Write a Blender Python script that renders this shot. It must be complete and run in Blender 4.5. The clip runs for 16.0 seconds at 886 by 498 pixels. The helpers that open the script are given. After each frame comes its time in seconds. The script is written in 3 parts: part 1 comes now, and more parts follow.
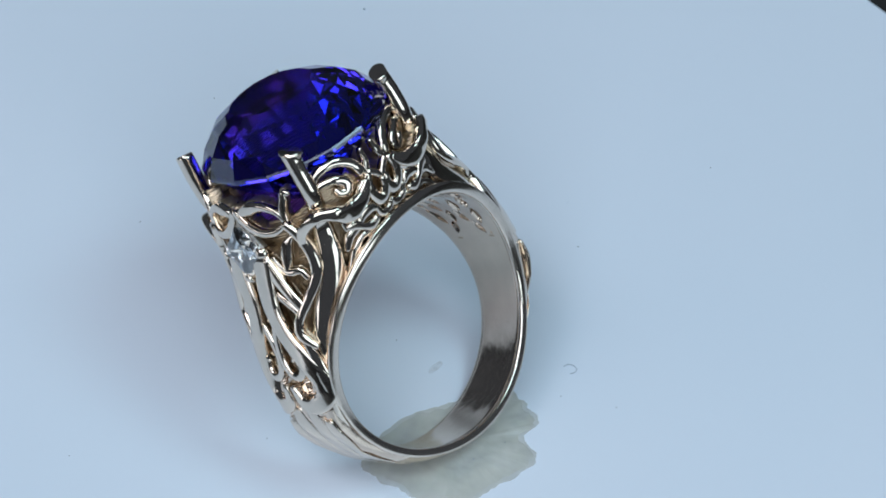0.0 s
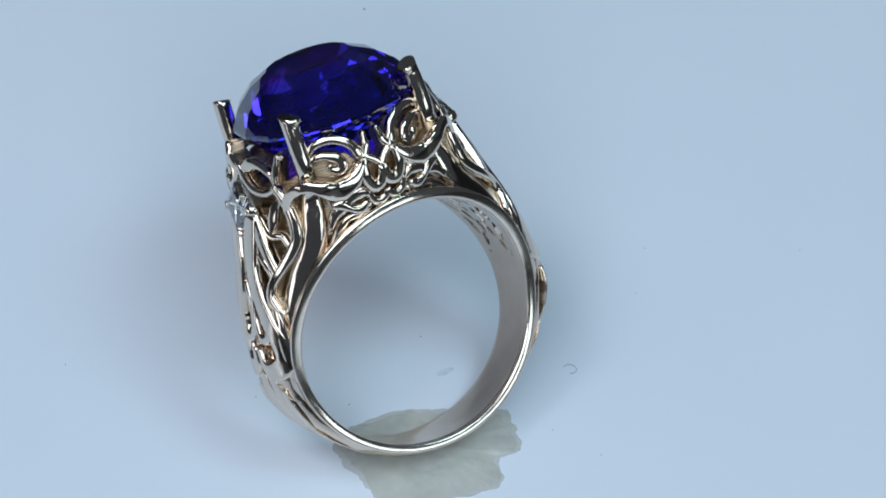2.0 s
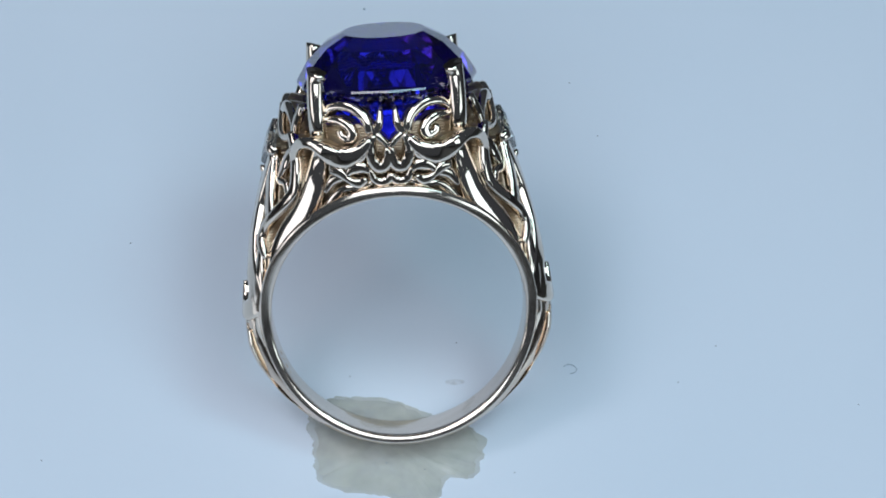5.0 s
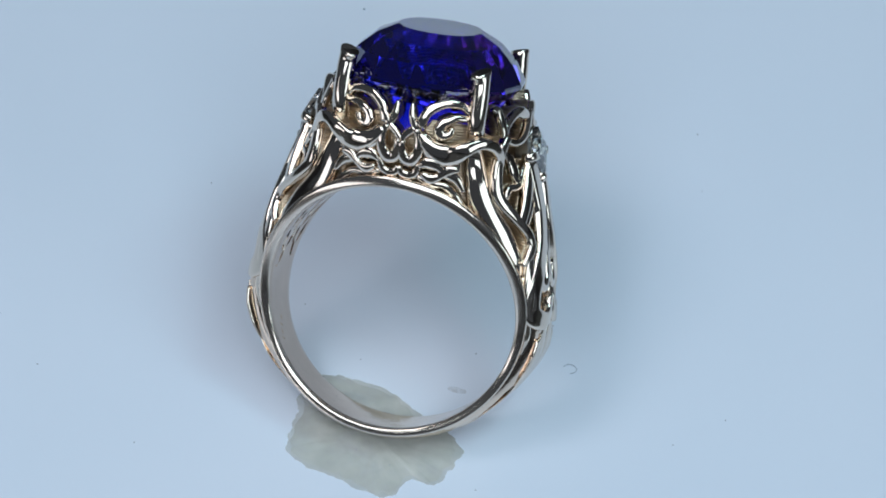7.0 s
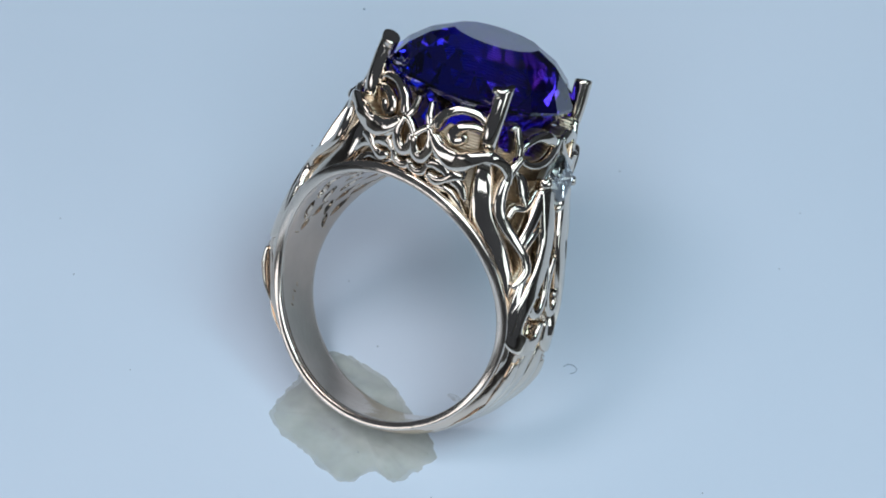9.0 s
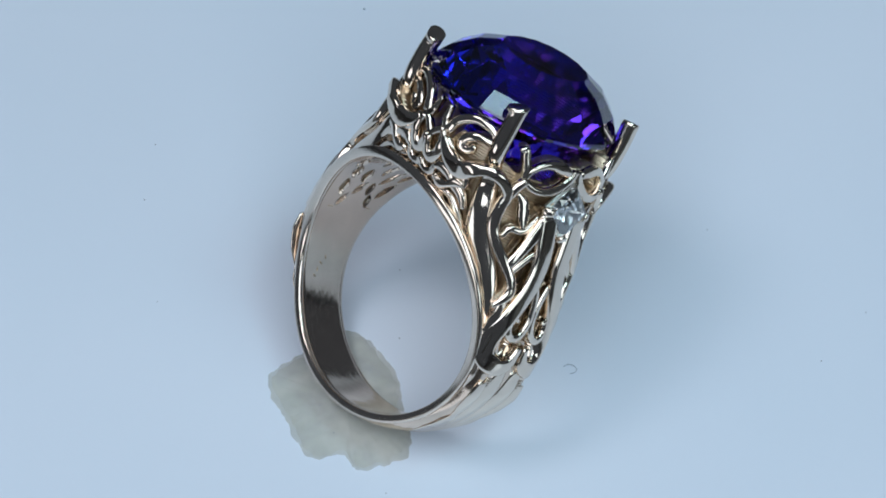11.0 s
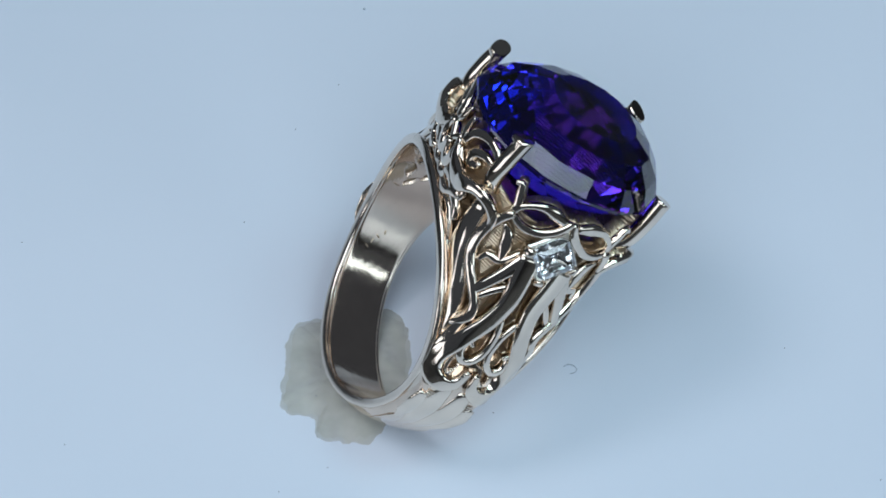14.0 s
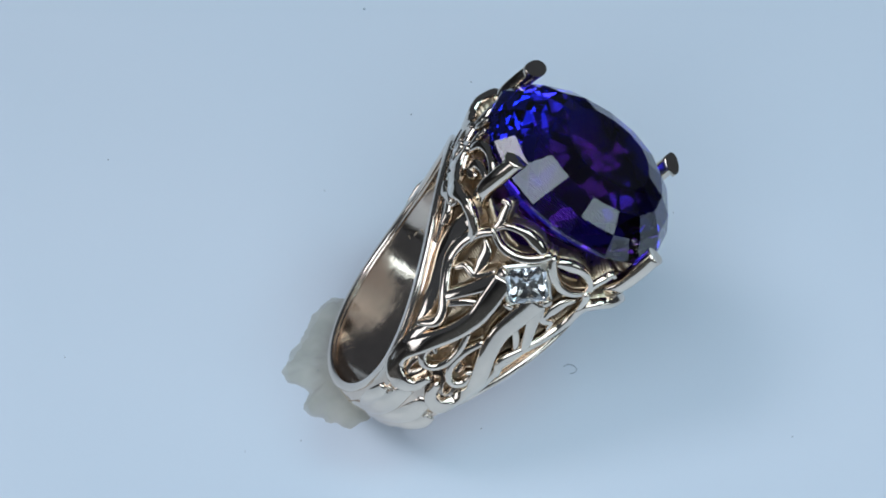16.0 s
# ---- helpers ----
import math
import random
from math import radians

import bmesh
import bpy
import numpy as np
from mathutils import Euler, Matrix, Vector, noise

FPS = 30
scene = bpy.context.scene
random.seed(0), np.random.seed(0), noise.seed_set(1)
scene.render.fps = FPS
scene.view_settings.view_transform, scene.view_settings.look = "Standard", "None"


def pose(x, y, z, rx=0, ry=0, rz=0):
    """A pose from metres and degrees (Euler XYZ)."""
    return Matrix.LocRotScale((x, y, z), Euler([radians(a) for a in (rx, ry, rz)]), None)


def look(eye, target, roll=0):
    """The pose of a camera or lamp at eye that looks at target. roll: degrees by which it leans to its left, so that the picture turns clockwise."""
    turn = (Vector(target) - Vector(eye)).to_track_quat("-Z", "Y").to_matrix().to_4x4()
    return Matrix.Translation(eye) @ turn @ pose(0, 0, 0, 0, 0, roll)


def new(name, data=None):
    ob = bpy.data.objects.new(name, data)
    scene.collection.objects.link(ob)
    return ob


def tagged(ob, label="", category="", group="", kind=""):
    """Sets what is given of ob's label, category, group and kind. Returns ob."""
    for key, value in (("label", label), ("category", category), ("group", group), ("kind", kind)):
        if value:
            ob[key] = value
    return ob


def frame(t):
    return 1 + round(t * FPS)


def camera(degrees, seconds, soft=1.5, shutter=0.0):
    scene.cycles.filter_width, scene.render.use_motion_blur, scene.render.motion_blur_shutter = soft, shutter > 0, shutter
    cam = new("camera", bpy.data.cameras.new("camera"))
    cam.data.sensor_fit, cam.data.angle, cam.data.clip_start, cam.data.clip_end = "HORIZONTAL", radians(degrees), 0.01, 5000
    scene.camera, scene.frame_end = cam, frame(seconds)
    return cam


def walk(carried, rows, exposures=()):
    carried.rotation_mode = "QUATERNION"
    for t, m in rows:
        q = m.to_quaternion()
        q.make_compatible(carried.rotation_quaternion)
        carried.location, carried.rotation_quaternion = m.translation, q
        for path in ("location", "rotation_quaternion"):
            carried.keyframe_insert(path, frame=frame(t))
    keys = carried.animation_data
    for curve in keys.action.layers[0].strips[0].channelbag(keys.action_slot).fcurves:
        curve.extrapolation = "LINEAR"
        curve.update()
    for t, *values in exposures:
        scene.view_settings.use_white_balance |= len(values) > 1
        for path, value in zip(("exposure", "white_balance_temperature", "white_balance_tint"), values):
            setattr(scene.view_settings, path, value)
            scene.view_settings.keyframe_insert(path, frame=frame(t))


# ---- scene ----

MM = 0.001
TAU = 2 * math.pi

# ---------------------------------------------------------------- camera: fixed on its stand above the turntable
cam = camera(10.0, 16.0, 1.8)
CAMERA = pose(0.0, -0.23561, 0.26849, 42.885, -1.148, 0.968)
walk(cam, [(0.0, CAMERA), (16.0, CAMERA)])


def turned(t):
    """The turn of the table at t seconds, in degrees."""
    return -(9.3837 * t - 0.015483 * (t - 8.0) ** 2)


# ---------------------------------------------------------------- light
world = bpy.data.worlds.new("studio")
scene.world = world
world.use_nodes = True
wn = world.node_tree.nodes
wn["Background"].inputs["Color"].default_value = (0.62, 0.75, 0.95, 1)
wn["Background"].inputs["Strength"].default_value = 0.07


def softbox(name, eye, target, w, h, power, colour):
    data = bpy.data.lights.new(name, "AREA")
    data.shape, data.size, data.size_y, data.energy, data.color = "RECTANGLE", w, h, power, colour
    ob = new(name, data)
    ob.matrix_world = look(eye, target)
    return ob


softbox("softbox_west", (-0.23, -0.09, 0.50), (0, 0, 0.0), 0.17, 0.17, 0.60, (0.88, 0.90, 0.97))
softbox("softbox_east", (0.23, -0.09, 0.50), (0, 0, 0.0), 0.17, 0.17, 0.62, (0.58, 0.88, 1.0))
softbox("softbox_overhead", (0.0, -0.45, 0.54), (0, -0.03, 0.0), 0.60, 0.50, 3.4, (0.75, 0.88, 1.0))
softbox("softbox_low_east", (0.32, -0.29, 0.125), (0, 0, 0.01), 0.22, 0.10, 0.19, (0.72, 0.90, 1.0))
softbox("softbox_low_west", (-0.37, -0.26, 0.07), (0, 0, 0.01), 0.26, 0.09, 0.16, (0.84, 0.90, 1.0))

# ---------------------------------------------------------------- materials


def material(name):
    m = bpy.data.materials.new(name)
    m.use_nodes = True
    n = m.node_tree.nodes
    return m, n, m.node_tree.links, n["Principled BSDF"]


def noise_node(n, l, scale, detail=4.0, rough=0.5):
    tc = n.new("ShaderNodeTexCoord")
    nz = n.new("ShaderNodeTexNoise")
    nz.inputs["Scale"].default_value = scale
    nz.inputs["Detail"].default_value = detail
    nz.inputs["Roughness"].default_value = rough
    l.new(tc.outputs["Object"], nz.inputs["Vector"])
    return nz


def ramp(n, l, src, stops):
    r = n.new("ShaderNodeValToRGB")
    while len(r.color_ramp.elements) < len(stops):
        r.color_ramp.elements.new(0.5)
    for e, (p, c) in zip(r.color_ramp.elements, stops):
        e.position, e.color = p, (*c, 1) if len(c) == 3 else c
    l.new(src, r.inputs["Fac"])
    return r


def bump(n, l, p, src, strength, dist):
    """Relief on the surface of p, laid over the relief that it has already."""
    b = n.new("ShaderNodeBump")
    if p.inputs["Normal"].is_linked:
        l.new(p.inputs["Normal"].links[0].from_socket, b.inputs["Normal"])
    b.inputs["Strength"].default_value = strength
    b.inputs["Distance"].default_value = dist
    l.new(src, b.inputs["Height"])
    l.new(b.outputs["Normal"], p.inputs["Normal"])


def gold(name, colour, rough, grain, ribs=False, worn=(0.7, 1.5), wavy=0.05):
    m, n, l, p = material(name)
    p.inputs["Metallic"].default_value = 1.0
    a = noise_node(n, l, 700.0, 3.0)
    r = ramp(n, l, a.outputs["Fac"], [(0.3, tuple(c * 0.9 for c in colour)), (0.75, colour)])
    l.new(r.outputs["Color"], p.inputs["Base Color"])
    f = noise_node(n, l, 2600.0, 3.0)
    q = ramp(n, l, f.outputs["Fac"], [(0.3, (rough * worn[0],) * 3), (0.8, (rough * worn[1],) * 3)])
    l.new(q.outputs["Color"], p.inputs["Roughness"])
    if ribs:
        tc, w = n.new("ShaderNodeTexCoord"), n.new("ShaderNodeTexWave")
        w.bands_direction = "Z"
        w.inputs["Scale"].default_value, w.inputs["Distortion"].default_value = 1600.0, 1.5
        l.new(tc.outputs["Object"], w.inputs["Vector"])
        bump(n, l, p, w.outputs["Fac"], grain, 0.00006)
    else:
        w = noise_node(n, l, 230.0, 2.0)
        bump(n, l, p, w.outputs["Fac"], wavy, 0.0006)
        bump(n, l, p, f.outputs["Fac"], grain, 0.00004)
    return m


GOLD = gold("polished_white_gold", (0.79, 0.68, 0.575), 0.085, 0.06)
SATIN = gold("satin_white_gold", (0.78, 0.635, 0.52), 0.10, 0.16, wavy=0.10)
BRUSHED = gold("brushed_white_gold", (0.80, 0.69, 0.59), 0.16, 0.03, worn=(0.9, 1.15))
# pale metal for the reflector cups added behind the diamonds
BRIGHT = gold("pale_reflector", (0.94, 0.92, 0.87), 0.38, 0.05)
CAST = gold("cast_gold_recess", (0.60, 0.48, 0.35), 0.36, 0.6, True)

GEM, n, l, p = material("blue_violet_gem")
# blue towards both ends of the oval and one long side, violet towards the other
tc, sx, ab = n.new("ShaderNodeTexCoord"), n.new("ShaderNodeSeparateXYZ"), n.new("ShaderNodeMath")
ab.operation = "ABSOLUTE"
l.new(tc.outputs["Object"], sx.inputs["Vector"])
l.new(sx.outputs["Y"], ab.inputs[0])
ends, side = n.new("ShaderNodeMath"), n.new("ShaderNodeMath")
ends.operation, ends.inputs[1].default_value, ends.inputs[2].default_value = "MULTIPLY_ADD", 100.0, 0.12
l.new(ab.outputs["Value"], ends.inputs[0])
side.operation, side.inputs[1].default_value = "MULTIPLY_ADD", -95.0
l.new(sx.outputs["X"], side.inputs[0])
l.new(ends.outputs["Value"], side.inputs[2])
r = ramp(n, l, side.outputs["Value"], [(0.22, (0.13, 0.022, 0.37)), (0.66, (0.011, 0.020, 0.72))])
l.new(r.outputs["Color"], p.inputs["Base Color"])
p.inputs["Roughness"].default_value = 0.0
p.inputs["IOR"].default_value = 1.68
p.inputs["Transmission Weight"].default_value = 1.0

DIAMOND, n, l, p = material("clear_diamond")
p.inputs["Base Color"].default_value = (1.0, 1.0, 1.0, 1)
p.inputs["Roughness"].default_value = 0.05
p.inputs["IOR"].default_value = 2.42
p.inputs["Transmission Weight"].default_value = 1.0

ACRYLIC, n, l, p = material("white_acrylic")
a = noise_node(n, l, 22.0, 2.0)
r = ramp(n, l, a.outputs["Fac"], [(0.3, (0.68, 0.75, 0.845)), (0.7, (0.72, 0.775, 0.865))])
l.new(r.outputs["Color"], p.inputs["Base Color"])
p.inputs["Roughness"].default_value = 0.22
p.inputs["IOR"].default_value = 1.4

WAX, n, l, p = material("grey_green_wax")
a = noise_node(n, l, 420.0, 4.0)
r = ramp(n, l, a.outputs["Fac"], [(0.3, (0.60, 0.605, 0.555)), (0.7, (0.69, 0.69, 0.64))])
l.new(r.outputs["Color"], p.inputs["Base Color"])
p.inputs["Roughness"].default_value = 0.32
p.inputs["Subsurface Weight"].default_value = 0.25
q = ramp(n, l, noise_node(n, l, 260.0, 3.0).outputs["Fac"], [(0.3, (0.42, 0.42, 0.42)), (0.7, (0.74, 0.74, 0.74))])
l.new(q.outputs["Color"], p.inputs["Alpha"])
p.inputs["Subsurface Radius"].default_value = (0.0012, 0.0012, 0.001)
p.inputs["Subsurface Scale"].default_value = 1.0
bump(n, l, p, a.outputs["Fac"], 0.10, 0.0003)

SMUDGE, n, l, p = material("thin_pale_wax")
p.inputs["Base Color"].default_value = (0.60, 0.60, 0.56, 1)
p.inputs["Roughness"].default_value = 0.4
q = ramp(n, l, noise_node(n, l, 2200.0, 3.0).outputs["Fac"], [(0.35, (0.06, 0.06, 0.06)), (0.7, (0.26, 0.26, 0.26))])
l.new(q.outputs["Color"], p.inputs["Alpha"])

BENCH, n, l, p = material("dark_bench")
a = noise_node(n, l, 30.0, 4.0)
r = ramp(n, l, a.outputs["Fac"], [(0.3, (0.012, 0.012, 0.013)), (0.7, (0.025, 0.024, 0.023))])
l.new(r.outputs["Color"], p.inputs["Base Color"])
p.inputs["Roughness"].default_value = 0.7

HAIR, n, l, p = material("pale_lint")
p.inputs["Base Color"].default_value = (0.34, 0.40, 0.47, 1)
p.inputs["Roughness"].default_value = 0.9

LINT, n, l, p = material("grey_lint")
p.inputs["Base Color"].default_value = (0.20, 0.23, 0.27, 1)
p.inputs["Roughness"].default_value = 0.9

# ---------------------------------------------------------------- mesh helpers


def mesh_of(name, verts, faces, mat, smooth=True):
    me = bpy.data.meshes.new(name)
    me.from_pydata([tuple(v) for v in verts], [], faces)
    bm = bmesh.new()
    bm.from_mesh(me)
    bmesh.ops.recalc_face_normals(bm, faces=bm.faces)
    for f in bm.faces:
        f.smooth = smooth
    bm.to_mesh(me)
    bm.free()
    me.materials.append(mat)
    return me


def part(name, me, parent, label="", m=None):
    ob = new(name, me)
    ob.parent = parent
    if m is not None:
        ob.matrix_basis = m
    if label:
        tagged(ob, label)
    return ob


def spline(pts, per=8):
    """A smooth line through pts (rows of any width)."""
    p = [np.array(q, float) for q in pts]
    p = [2 * p[0] - p[1]] + p + [2 * p[-1] - p[-2]]
    out = []
    for i in range(1, len(p) - 2):
        a, b, c, d = p[i - 1], p[i], p[i + 1], p[i + 2]
        for j in range(per):
            t = j / per
            out.append(0.5 * (2 * b + (c - a) * t + (2 * a - 5 * b + 4 * c - d) * t * t + (3 * b - a - 3 * c + d) * t ** 3))
    out.append(p[-2])
    return out


def tube(name, line, normals, wide, high, mat, sides=18, square=0.68, dome=0.5, clear=8.95):
    """A strand along line (mm), with its flat side across normals; wide and high: half sizes along the line; clear: the radius kept free round the y axis."""
    closed = np.linalg.norm(line[0] - line[-1]) < 1e-6
    k = len(line)
    verts, faces = [], []
    for i in range(k):
        a, b = line[max(i - 1, 0)], line[min(i + 1, k - 1)]
        if closed and i in (0, k - 1):
            a, b = line[-2], line[1]
        t = (b - a) / (np.linalg.norm(b - a) + 1e-9)
        nn = normals[i] - t * (normals[i] @ t)
        nn /= np.linalg.norm(nn) + 1e-9
        side = np.cross(t, nn)
        for j in range(sides):
            c, s = math.cos(TAU * j / sides), math.sin(TAU * j / sides)
            e = square[i] if isinstance(square, list) else square
            c, s = math.copysign(abs(c) ** e, c), math.copysign(abs(s) ** e, s)
            v = line[i] + side * c * wide[i] + nn * s * high[i]
            r = math.hypot(v[0], v[2])
            if 0 < r < clear:
                v = np.array((v[0] * clear / r, v[1], v[2] * clear / r))
            verts.append(v * MM)
    rows = k - 1 if closed else k
    for i in range(k - 1):
        for j in range(sides):
            q, up = (j + 1) % sides, (i + 1) % rows * sides
            faces.append((i * sides + j, i * sides + q, up + q, up + j))
    if closed:
        return mesh_of(name, verts[:rows * sides], faces, mat)
    for end, inward in ((0, 1), (k - 1, -1)):
        a = line[end] - line[end + inward]
        a = a / (np.linalg.norm(a) + 1e-9) * min(wide[end], high[end]) * dome
        verts.append((line[end] + a) * MM)
        for j in range(sides):
            faces.append((end * sides + j, end * sides + (j + 1) % sides, len(verts) - 1))
    return mesh_of(name, verts, faces, mat)


# ---------------------------------------------------------------- the setting: a turntable on a dark bench
def build_ground():
    verts = [(-30, -30, -0.03), (30, -30, -0.03), (30, 30, -0.03), (-30, 30, -0.03)]
    tagged(new("ground", mesh_of("ground", verts, [(0, 1, 2, 3)], BENCH)), "dark bench top round the turntable", "bench", kind="structure")


def build_turntable():
    """A round white acrylic plate with a softened edge, lying a little off the axis on a low drum."""
    n, profile = 160, [(0.0, 0.0), (0.0720, 0.0), (0.0723, -0.0002), (0.0725, -0.0006), (0.0725, -0.0048), (0.0720, -0.005), (0.0, -0.005)]
    mid = Vector((-0.01828, -0.00965, 0.0))
    bm = bmesh.new()
    rows = []
    for r, z in profile:
        rows.append([bm.verts.new(mid + Vector((0, 0, z)))] if r == 0 else [bm.verts.new(mid + Vector((r * math.cos(TAU * i / n), r * math.sin(TAU * i / n), z))) for i in range(n)])
    for a, b in zip(rows, rows[1:]):
        for i in range(n):
            q = (i + 1) % n
            if len(a) == 1:
                bm.faces.new((a[0], b[i], b[q]))
            elif len(b) == 1:
                bm.faces.new((a[i], a[q], b[0]))
            else:
                bm.faces.new((a[i], a[q], b[q], b[i]))
    me = bpy.data.meshes.new("plate")
    bm.to_mesh(me)
    bm.free()
    me.materials.append(ACRYLIC)
    table = tagged(new("turntable"), "round glossy white acrylic turntable plate carrying the ring", "turntable")
    part("plate", me, table)
    bm = bmesh.new()
    bmesh.ops.create_cone(bm, cap_ends=True, segments=96, radius1=0.044, radius2=0.044, depth=0.025, matrix=Matrix.Translation((0, 0, -0.0175)))
    me = bpy.data.meshes.new("drum")
    bm.to_mesh(me)
    bm.free()
    me.materials.append(BENCH)
    part("drum", me, table, "dark drum under the plate")
    return table


build_ground()
turntable = build_turntable()

# ---------------------------------------------------------------- the ring
ring = tagged(new("ring"), "white gold filigree ring with a blue gem, propped in wax", "ring")
RING_POSE = pose(-0.00160, -0.00111, 0.00873, -36.335, -2.752, 51.079)
BORE = 8.75


def half_width(a):
    s = math.sin(a)
    return 2.757 + 2.19 * s + 1.69 * s * s


def wall(a):
    """Thickness of the band at the angle a: thin under the gallery, thickest at the shoulders."""
    d = math.degrees(math.asin(math.sin(a)))
    return float(np.interp(d, [-90, -40, -10, 0, 26, 90], [1.0, 1.12, 1.68, 1.68, 0.7, 0.7]))


SLOTS = [(38, 0.0, 7, 0.42, 0), (30, 1.3, 7, 0.40, 24), (33, 2.8, 7, 0.40, 30), (20, 0.55, 5, 0.36, -18), (20, 2.2, 6.5, 0.40, 24), (12, 1.3, 4.5, 0.32, -22), (43, 3.9, 6.5, 0.38, 24), (47, 1.6, 6, 0.42, 10), (54, 3.2, 5, 0.4, 16)]


def pierced(deg, y):
    """Whether the leaf-shaped openings in the roof of the bore take in this place."""
    for a, c, la, wy, lean in SLOTS:
        for sgn in (-1, 1):
            u, v = (deg - a) * 0.153, y - sgn * c
            k = radians(lean * sgn)
            u, v = u * math.cos(k) + v * math.sin(k), v * math.cos(k) - u * math.sin(k)
            if abs(u / (la * 0.153)) ** 1.5 + abs(v / wy) ** 1.5 < 1:
                return True
    return False


def build_band():
    n_a, n_y = 600, 120
    verts, faces = [], []
    for i in range(n_a):
        a = TAU * i / n_a
        w, th = half_width(a), wall(a)
        low = max(0.0, min(1.0, (-math.degrees(math.asin(math.sin(a))) - 10) / 40))
        for layer in (0, 1):
            for j in range(n_y + 1):
                v = 2 * j / n_y - 1
                r = BORE + (0.12 * abs(v) ** 30 if layer == 0 else 0.12 + (th - 0.12) * (1 - abs(v) ** (9 - 6.5 * low)) ** 0.5)
                verts.append((r * math.cos(a) * MM, v * w * MM, r * math.sin(a) * MM))
    row = 2 * (n_y + 1)
    hole = {}
    for i in range(n_a):
        deg = 360 * (i + 0.5) / n_a
        for j in range(n_y):
            y = (2 * (j + 0.5) / n_y - 1) * half_width(radians(deg))
            hole[i, j] = 5 < deg < 175 and pierced(min(deg, 180 - deg), y)

    def v(i, layer, j):
        return (i % n_a) * row + layer * (n_y + 1) + j

    for i in range(n_a):
        for j in range(n_y):
            if hole[i, j]:
                continue
            for k in (0, 1):
                faces.append((v(i, k, j), v(i + 1, k, j), v(i + 1, k, j + 1), v(i, k, j + 1)))
            if hole[(i - 1) % n_a, j]:
                faces.append((v(i, 0, j), v(i, 0, j + 1), v(i, 1, j + 1), v(i, 1, j)))
            if hole[(i + 1) % n_a, j]:
                faces.append((v(i + 1, 0, j), v(i + 1, 0, j + 1), v(i + 1, 1, j + 1), v(i + 1, 1, j)))
            if j == 0 or hole[i, j - 1]:
                faces.append((v(i, 0, j), v(i + 1, 0, j), v(i + 1, 1, j), v(i, 1, j)))
            if j == n_y - 1 or hole[i, j + 1]:
                faces.append((v(i, 0, j + 1), v(i + 1, 0, j + 1), v(i + 1, 1, j + 1), v(i, 1, j + 1)))
    me = mesh_of("band", verts, faces, SATIN)
    band = part("band", me, ring, "satin white gold band, pierced under the gem")
    for sy in (-1, 1):
        line, nrm, halves = [], [], []
        for i in range(241):
            a = TAU * i / 240 - math.pi / 2
            half = float(np.interp(math.degrees(math.asin(math.sin(a))), [-90, -25, 5, 90], [0.30, 0.32, 0.42, 0.40]))
            line.append(np.array(((BORE + 0.03 + half) * math.cos(a), sy * (half_width(a) - 0.02), (BORE + 0.03 + half) * math.sin(a))))
            halves.append(half)
            nrm.append(np.array((0.0, sy, 0.0)))
        part("rim", tube("rim", line, nrm, halves, [0.26] * 241, BRUSHED, 18, 0.62, 0.0, 0.0), band, "brushed rounded rim of the band")
    return band


band = build_band()

# the outer form of the ring's head: half sizes across and along, and squareness, by height
HEIGHTS = [-3, 0, 3, 6, 9, 12, 14, 15.5, 18]
ACROSS = [10.4, 10.5, 10.15, 9.5, 8.7, 7.75, 7.3, 7.0, 6.6]
ALONG = [2.6, 3.0, 4.0, 5.2, 6.4, 7.4, 7.6, 7.5, 7.0]
SQUARE = [6, 5, 4, 3, 2.4, 2.2, 2.2, 2.2, 2.2]


def head(phi, z, lift=0.0):
    """A place on the head's outer form, phi degrees round from the side, z mm up."""
    a, b, n = (float(np.interp(z, HEIGHTS, v)) for v in (ACROSS, ALONG, SQUARE))
    c, s = math.cos(radians(phi)), math.sin(radians(phi))
    r = ((abs(c) / a) ** n + (abs(s) / b) ** n) ** (-1 / n) + lift
    return np.array((r * c, r * s, z))


def head_normal(phi, z):
    u = head(phi + 1, z) - head(phi - 1, z)
    v = head(phi, z + 0.2) - head(phi, z - 0.2)
    k = np.cross(u, v)
    return k / np.linalg.norm(k)


